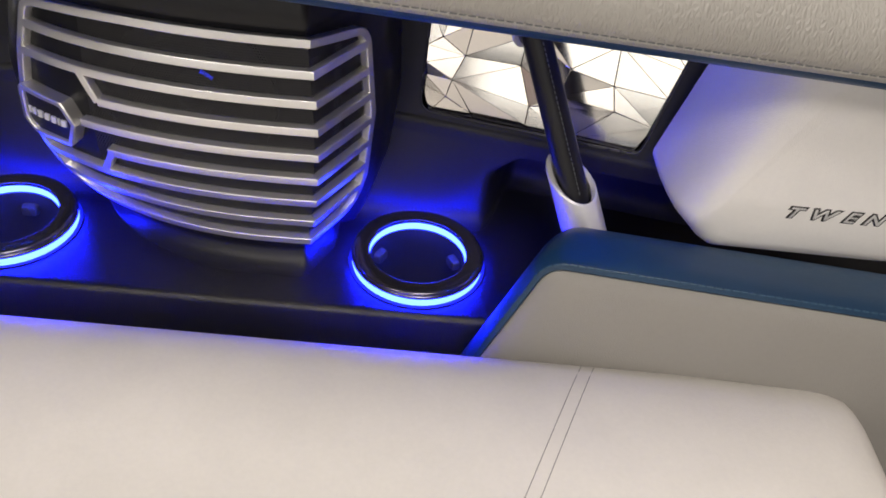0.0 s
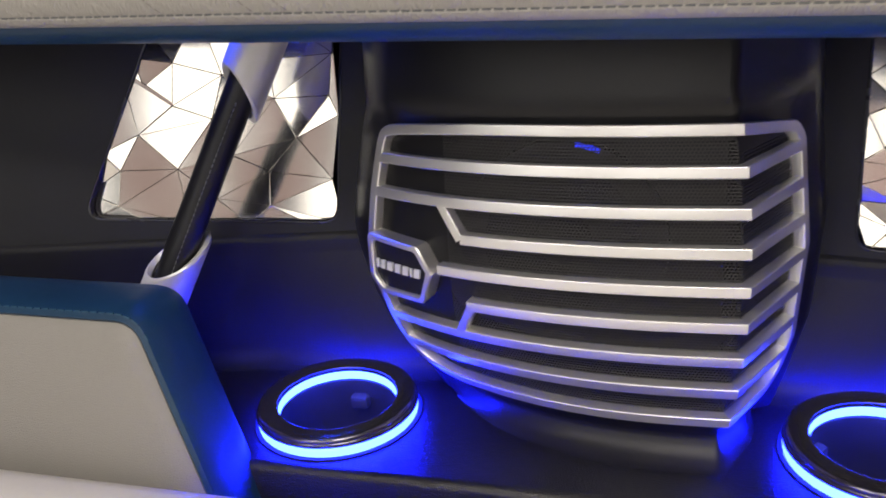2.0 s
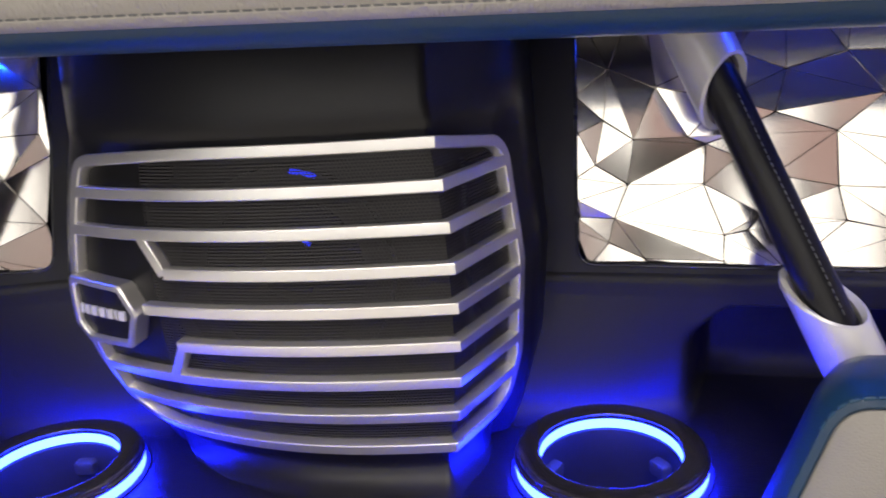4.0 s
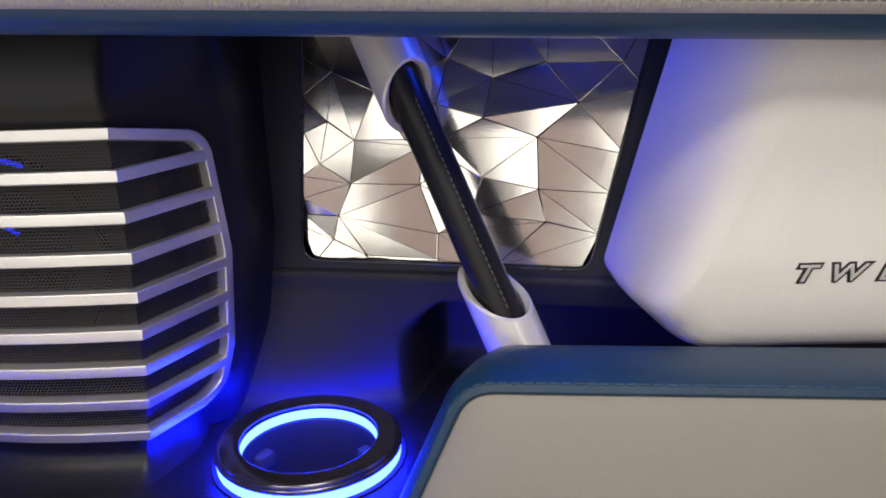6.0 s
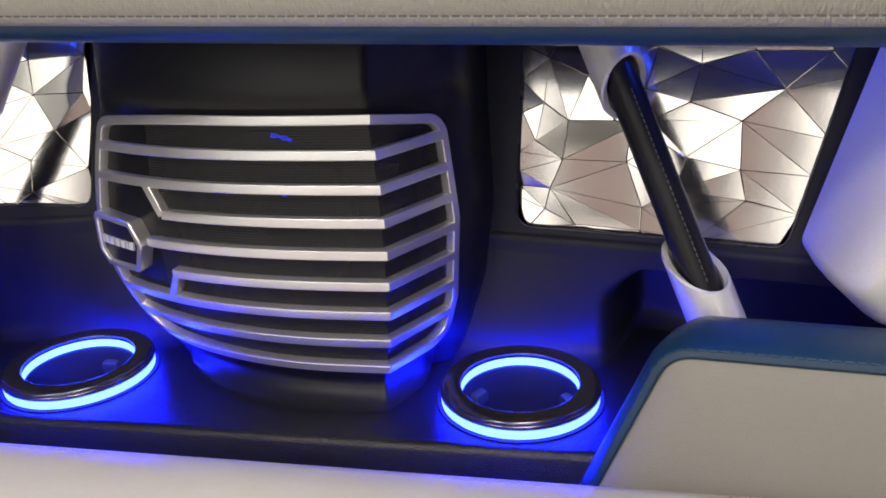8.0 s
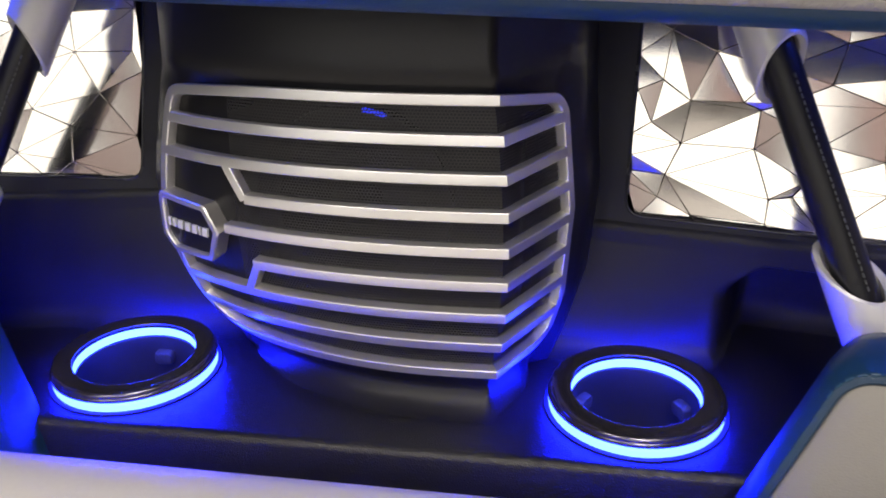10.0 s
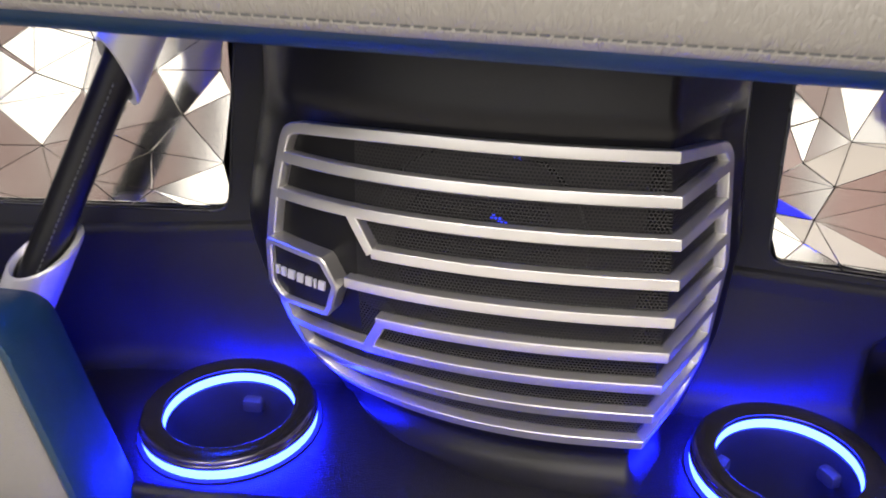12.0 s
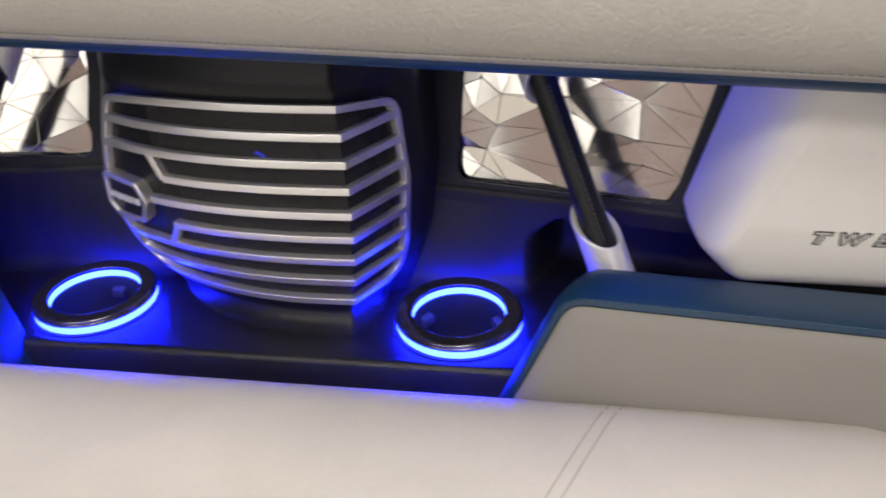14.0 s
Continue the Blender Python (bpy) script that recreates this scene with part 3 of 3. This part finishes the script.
RIGHT_INNER = {"A": (184, 218, -3.7), "B": (180, 187, -2.3), "C": (198, 175, -3.3), "D": (174, 160, -1.3), "E": (194, 148, 1.5), "F": (185, 127, 1.0), "G": (212, 206, -3.9), "H": (231, 176, 0.7), "J": (242, 172, 2.9), "K": (240, 148, 4.1), "L": (203, 102, 4.2), "M": (181, 112, 2.8), "N": (251, 117, 4.2), "P": (289, 215, 2.6), "Q": (323, 224, 2.9), "R": (342, 199, 1.9), "S": (316, 178, 2.9), "T": (282, 190, 1.7), "U": (280, 153, 2.1), "V": (256, 177, 0.6), "W": (260, 164, 2.1), "X": (316, 146, 3.5), "Y": (273, 130, 3.8), "Z": (320, 126, 3.8), "O": (252, 198, -0.8), "I": (260, 226, -0.7)}
RIGHT_FOLDS = "bcA abA azA AzG cAB cdB ABC dBD BCD dDe AGC GHC DCE CJE CHJ eDE eEf fEF fFg EKF KNF EJK gFM gMh hMk MLk FLM FNm FmL Lmp Lpl Llk Nmn mpn zIG GIO GOH HOV HVJ JVW JWK KWY KYN OTV OPT IPO yIz xyI xIP xQP xwQ PQR PRT TRS TSV VSU SXU VUW WUY UXY YXZ YZi iZn NYi Nin Zqn nqo XqZ SrX Xrq Ssr Rts RsS QvR vtR wvQ wuv uvt"
LEFT_EDGE = {"a": (-337, 266, -2.4), "b": (-342, 236, -2.4), "c": (-351, 226, -2.4), "d": (-370, 169, -2.2), "e": (-386, 141, 4.2), "f": (-386, 121, 4.3), "g": (-339, 116, 3.7), "h": (-308, 114, 5.2), "i": (-192, 227, -2.4), "j": (-191, 187, 1.7), "k": (-197, 142, 3.2), "l": (-190, 109, 5.4), "m": (-216, 110, 5.0), "n": (-263, 112, 5.2), "o": (-192, 266, -2.4), "p": (-241, 266, -0.8), "r": (-292, 266, -2.4)}
LEFT_INNER = {"A": (-313, 231, -0.7), "B": (-337, 216, 1.0), "C": (-316, 201, 2.0), "D": (-342, 181, 0.1), "E": (-358, 156, 1.3), "F": (-361, 130, 2.1), "G": (-315, 155, 3.8), "H": (-279, 221, 4.9), "I": (-273, 163, 4.6), "J": (-223, 173, 3.2), "K": (-240, 202, 4.0), "L": (-197, 201, -0.2), "M": (-193, 230, -2.8), "N": (-245, 150, 4.2), "O": (-245, 125, 4.5), "P": (-286, 132, 5.1), "Q": (-241, 229, 1.0), "X": (-288, 190, 5.4)}
LEFT_FOLDS = "abA arA ArH bcB bBA ABC AHC HXC cCB cdD cDC CXD DXG DGE dDE dEe eEF EGF FGh eFf Fgf Fhg XIG GIP GPh HrQ HQK HKX XKI rpQ poM pMQ oiM QMK MLK Mij MjL KLJ LjJ Jjk JkN KJI IJN INP NOP NkO Okl Olm Omn POn Pnh"
faceted_panel(1, RIGHT_EDGE | RIGHT_INNER, RIGHT_FOLDS, "mirror-like silver panel folded into triangular facets, set in the black wall")
faceted_panel(-1, LEFT_EDGE | LEFT_INNER, LEFT_FOLDS, "mirror-like silver panel folded into triangular facets, set in the black wall")


# ---------------------------------------------------------------- grab rails
def grab_rail(foot, head, lean):
    foot, head = Vector(foot), Vector(head)
    axis = (head - foot).normalized()
    rail_ob = thing("grab_rail", "black leather-wrapped grab rail with satin silver sockets", "grab rail", "grab rails")
    length = (head - foot).length

    def at(d):
        return foot + axis * d

    grip = part("grip", tube([at(d) for d in np.linspace(-0.02, length + 0.05, 14)], 0.0108, 28), BLACK, rail_ob, "black leather-wrapped grip")

    side = axis.cross(Vector((0, 1, 0))).normalized()
    front = side.cross(axis).normalized()
    if front.y > 0:
        front = -front

    def socket(base, cut, slant, radius):
        """A sleeve from base to an oblique mouth round cut; slant leans the mouth."""
        rings = []
        for r, lip in ((radius, 0), (radius, 1), (radius - 0.0012, 1.02), (radius - 0.0045, 1.0), (radius - 0.0055, 0.85)):
            ring = []
            for t in np.linspace(0, 2 * math.pi, 36, endpoint=False):
                off = side * math.cos(t) * r + front * math.sin(t) * r
                end = cut + slant[0] * math.cos(t) + slant[1] * math.sin(t)
                ring.append(at(base + (end - base) * lip) + off)
            rings.append(ring)
        return loft(rings, caps=False)

    part("socket", socket(-0.088, 0.020, (-1.3 * lean, -0.015), 0.0172), SATIN, rail_ob, "satin silver foot socket")
    part("socket", socket(length + 0.09, length - 0.002, (lean, 0.012), 0.0172), SATIN, rail_ob, "satin silver head socket")
    bm = bmesh.new()
    for d in np.arange(0.01, length - 0.01, 0.004):
        tube([at(d) + side * -0.0040 + front * 0.0101, at(d + 0.0026) + side * -0.0040 + front * 0.0101], 0.0004, 6, bm=bm)
    part("stitching", bm, THREAD, grip, "row of grey stitches")
    return rail_ob


grab_rail((0.289, -0.012, 0.085), (0.235, 0.030, 0.212), -0.009)
grab_rail((-0.288, 0.004, 0.092), (-0.226, 0.036, 0.218), 0.009)


# ---------------------------------------------------------------- upholstery
def stitches(name, path, parent, mat, gap=0.0048, long=0.0034, radius=0.0005, label="row of stitches"):
    """Short threads along a path."""
    path = [Vector(p) for p in path]
    bm = bmesh.new()
    length = [0.0]
    for a, b in zip(path, path[1:]):
        length.append(length[-1] + (b - a).length)

    def along(d):
        return Vector([float(np.interp(d, length, [p[i] for p in path])) for i in range(3)])

    for d in np.arange(0, length[-1] - long, gap):
        tube([along(d), along(d + long)], radius, 5, bm=bm)
    return part(name, bm, mat, parent, label)


def side_bolster(side, x_in, z_top, y_front, lean):
    """A backrest bolster beside the shelf: blue wrapped edge round a pale panel."""
    bolster = thing("backrest_bolster", "pale vinyl backrest bolster with a stitched blue edge", "bolster", "backrest bolsters")
    far = 0.40
    low = -0.09
    poly = [(-0.083, low), (far, low), (far, z_top + 0.004), (0.004, z_top + 0.004)]

    def place(u, v, h):
        y = y_front - 0.10 * u * lean + (z_top - v) * -0.22 + h
        u += 0.5 * max(0.0, h - 0.012) * max(side, 0)
        return Vector((side * (x_in + u), y, v))

    rad = [0.004, 0.004, 0.004, 0.028]
    body = [(0.052, 0.012), (0.049, 0.005), (0.042, 0.0015), (0.032, 0.0), (0.016, 0.0), (0.006, 0.0008), (0.001, 0.003), (0.0, 0.0062), (0.0012, 0.0078), (0.004, 0.0082), (0.004, 0.02)]
    cover = part("cover", cushion(poly, rad, body, place, 10), NAVY, bolster, "glossy blue vinyl edge")
    front = [(0.006, 0.0080), (0.001, 0.0084), (-0.002, 0.0115), (-0.004, 0.02), (-0.005, 0.036)]
    part("panel", cushion(poly, rad, front, place, 10), BEIGE, bolster, "pale beige vinyl panel")
    ring = rounded(poly, rad, 0.0028, 10)
    pts = [p for p in ring if p.y > -0.04 and p.x < far - 0.02]
    pts.sort(key=lambda p: (p.x + (p.y if p.x < 0.0 else z_top) * 3))
    line = []
    a, b = pts[0], pts[-1]
    dense = []
    for p, q in zip(pts, pts[1:] + [Vector((far - 0.02, pts[-1].y))]):
        dense += [p.lerp(q, f) for f in np.linspace(0, 1, 6)[:-1]]
    line = [place(p.x, p.y, 0.0012) for p in dense]
    stitches("stitching", line, cover, BLUE_THREAD, 0.0060, 0.0044, 0.0008, label="row of blue stitches")
    return bolster


side_bolster(1, 0.2535, 0.0865, -0.089, 1)
side_bolster(-1, 0.2490, 0.105, -0.078, -0.3)


def seat():
    cush = thing("seat_cushion", "off-white vinyl bench seat cushion with a double seam", "seat cushion")
    poly = [(-0.75, -0.95), (0.505, -0.95), (0.505, -0.108), (-0.75, -0.108)]
    layers = [(-0.12, 0.004), (-0.02, 0.0), (0.0, 0.001), (0.010, 0.005), (0.018, 0.012), (0.024, 0.024), (0.028, 0.045), (0.030, 0.08), (0.031, 0.14)]
    body = part("cushion", cushion(poly, [0.02, 0.03, 0.05, 0.02], layers, lambda u, v, h: Vector((u, v, h)), 8), SEAT, cush, "off-white vinyl cushion")

    def top(y):
        d = -0.108 - y
        table = sorted((off, h) for h, off in layers)
        return float(np.interp(d, [t[0] for t in table], [t[1] for t in table]))

    for gap in (0.0, 0.0095):
        line = []
        for d in np.linspace(0.004, 0.5, 60):
            y = -0.108 - d
            line.append((0.300 + gap - d * 0.40, y, top(y) + 0.0001))
        stitches("seam", line, body, SEAM, 0.0036, 0.0034, 0.00032, "stitched seam")
    return cush


seat()


def upper_pad():
    pad = thing("backrest_pad", "pale grained vinyl backrest pad with a blue lower edge", "backrest pad")

    def place(x, y, z):
        return Vector((x, y - 0.03 * x, z - 0.031 * x))

    xs = steps(-0.75, 0.85, 0.05)
    blue = [(-0.03, 0.262), (-0.055, 0.2537), (-0.0625, 0.2532), (-0.0690, 0.2543), (-0.0745, 0.2573), (-0.0782, 0.2612), (-0.0796, 0.2648), (-0.06, 0.269)]
    part("edge_band", loft([[place(x, y, z) for y, z in blue] for x in xs]), NAVY, pad, "blue vinyl lower edge")
    face = [(-0.05, 0.2650), (-0.0780, 0.2643), (-0.0812, 0.2643), (-0.0838, 0.2651), (-0.0856, 0.2668), (-0.0864, 0.2688), (-0.0860, 0.2699), (-0.0868, 0.2712), (-0.0884, 0.2755), (-0.0880, 0.2830), (-0.0845, 0.2915), (-0.0785, 0.3000), (-0.0710, 0.3070), (-0.0610, 0.3135), (-0.0450, 0.3205), (-0.02, 0.3265), (0.0, 0.327)]
    cover = part("cover", loft([[place(x, y, z) for y, z in face] for x in xs]), PADV, pad, "pale beige grained vinyl cover")
    stitches("stitching", [place(x, -0.0861, 0.2699) for x in xs], cover, THREAD, 0.0054, 0.0040, 0.0006)
    edge = [(y, z) for y, z in face if 0.27 <= z <= 0.3205]
    for x0 in (-0.1265, -0.1450, -0.1960):
        line = [place(x0 - 1.15 * (z - 0.27), y - 0.0002, z + 0.0001) for y, z in edge]
        stitches("seam", line, cover, SEAM, 0.0046, 0.0032, 0.0004, "slanting row of stitches")
    return pad


upper_pad()


def deck_board():
    board = thing("deck_board", "glossy white board with a rounded edge, lying over the backrest pad", "board")
    poly = [(-0.5, -0.066), (0.9, -0.066), (0.9, 0.35), (-0.5, 0.35)]
    bm = cushion(poly, 0.02, [(0.3085, 0.003), (0.3088, 0.001), (0.3095, 0.0), (0.3115, 0.0006), (0.315, 0.003), (0.318, 0.008), (0.320, 0.016), (0.321, 0.04)], lambda u, v, h: Vector((u, v, h + 0.007 - 0.028 * u)), 8)
    part("slab", bm, GEL, board)
    return board


deck_board()


def headrest():
    rest = thing("headrest", "white padded headrest with dark raised letters, standing on the blue bolster", "headrest")
    layers = [(0.045, 0.0, 0.0), (0.015, 0.0, 0.0), (-0.005, 0.004, 0.0), (-0.022, 0.010, 0.0), (-0.035, 0.018, 0.001), (-0.044, 0.028, 0.003), (-0.049, 0.040, 0.007), (-0.0515, 0.056, 0.015), (-0.0525, 0.075, 0.03)]
    rings = []
    for y, a, b in layers:
        poly = [(0.376 + 0.3 * a, 0.0795 + b), (0.85, 0.0765 + b), (0.85, 0.284), (0.402 + a, 0.284), (0.352 + 0.45 * a, 0.101 + b)]
        rings.append([Vector((p.x, y, p.y)) for p in rounded(poly, [0.016, 0.02, 0.02, 0.02, 0.012], 0.0, 10)])
    front = part("pad", loft(rings), material("white_woven_vinyl", (0.93, 0.905, 0.87), 0.42, grain=0.25, grain_size=0.0016, mottle=0.03), rest, "white padded vinyl")
    def letter_mesh(ch, thick, offset, mat):
        cu = bpy.data.curves.new("letter", "FONT")
        cu.body, cu.size, cu.extrude, cu.bevel_depth, cu.offset, cu.shear = ch, 0.0126, thick, 0.0002, offset, 0.35
        tmp = new("letter", cu)
        me = bpy.data.meshes.new_from_object(tmp.evaluated_get(bpy.context.evaluated_depsgraph_get()))
        bpy.data.objects.remove(tmp)
        me.materials.clear()
        me.materials.append(mat)
        return me

    x = 0.4275
    for ch in "TWEN":
        me = letter_mesh(ch, 0.0008, 0.0010, LETTER)
        wide = max(v.co.x for v in me.vertices)
        at = Matrix.Translation((x, -0.0518, 0.1205)) @ Matrix.Diagonal((1.34, 1, 1, 1)) @ pose(0, 0, 0, 90, 0, 0)
        ob = new("letter", me)
        ob.parent = front
        ob["label"] = "dark raised letter " + ch
        ob.matrix_world = at
        face = new("letter_face", letter_mesh(ch, 0.0014, -0.0001, SATIN))
        face.parent = front
        face["label"] = "pale satin face of the letter " + ch
        face.matrix_world = at
        x += wide * 1.34 + 0.0010
    return rest


headrest()


# ---------------------------------------------------------------- blue courtesy lamps under the niche's roof
def courtesy_lamp(x, y):
    lamp = thing("courtesy_lamp", "small round blue courtesy lamp under the niche roof", "courtesy lamp", "courtesy lamps")
    part("rim", lathe([(0.0053, 0.286), (0.0053, 0.2815), (0.0065, 0.2808), (0.0105, 0.2815), (0.0112, 0.2840), (0.0112, 0.286)], (x, y, 0), 32), CHROME, lamp, "dark chrome rim")
    part("lens", lathe([(0.0001, 0.2800), (0.003, 0.2803), (0.0052, 0.2818), (0.0052, 0.2850), (0.0001, 0.2850)], (x, y, 0), 32, closed=False), LED_SPOT, lamp, "lit blue lens")
    return lamp


courtesy_lamp(0.307, 0.015)
courtesy_lamp(-0.25, 0.025)


# ---------------------------------------------------------------- the room round it
def slab(name, a, b, mat, label, category):
    bm = bmesh.new()
    loft([[Vector((x, y, z)) for x, y in ((a[0], a[1]), (b[0], a[1]), (b[0], b[1]), (a[0], b[1]))] for z in (a[2], b[2])], bm=bm)
    return tagged(finish(name, bm, mat), label, category, kind="structure")


slab("liner", (-0.7, 0.155, -0.15), (0.7, 0.17, 0.305), BLACK, "black moulded liner behind the wall panels", "wall")
slab("niche_roof", (-0.7, -0.05, 0.286), (0.7, 0.155, 0.3), BLACK, "black roof of the niche behind the pad", "ceiling")
slab("recess_back", (-0.6, 0.088, 0.0), (-0.25, 0.098, 0.108), BLACK, "black back of the recess under the panel", "wall")
slab("seat_base", (-0.74, -0.93, -0.85), (0.5, -0.12, -0.118), GEL, "plain white seat base under the cushion", "base")
slab("hull", (-0.75, -0.115, -0.85), (0.9, 0.17, -0.16), GEL, "plain white moulding under the niche", "base")
# added hall shell, out of view; its tones serve fill and facet reflections
slab("floor", (-4, -5, -0.95), (4, 3, -0.85), CONCRETE, "unseen plain grey floor added far below", "floor")
slab("ceiling", (-4, -5, 2.5), (4, 3, 2.6), CEIL, "unseen plain pale ceiling added to close the hall", "ceiling")
slab("wall_south", (-4, -5.1, -0.85), (4, -5, 2.5), PAINT, "unseen plain grey wall added for reflections", "wall")
slab("wall_north", (-4, 3, -0.85), (4, 3.1, 2.5), PAINT, "unseen plain grey wall added for reflections", "wall")
slab("wall_west", (-4.1, -5, -0.85), (-4, 3, 2.5), PAINT, "unseen plain grey wall added for reflections", "wall")
slab("wall_east", (4, -5, -0.85), (4.1, 3, 2.5), BRICKRED, "unseen plain reddish wall added for reflections", "wall")
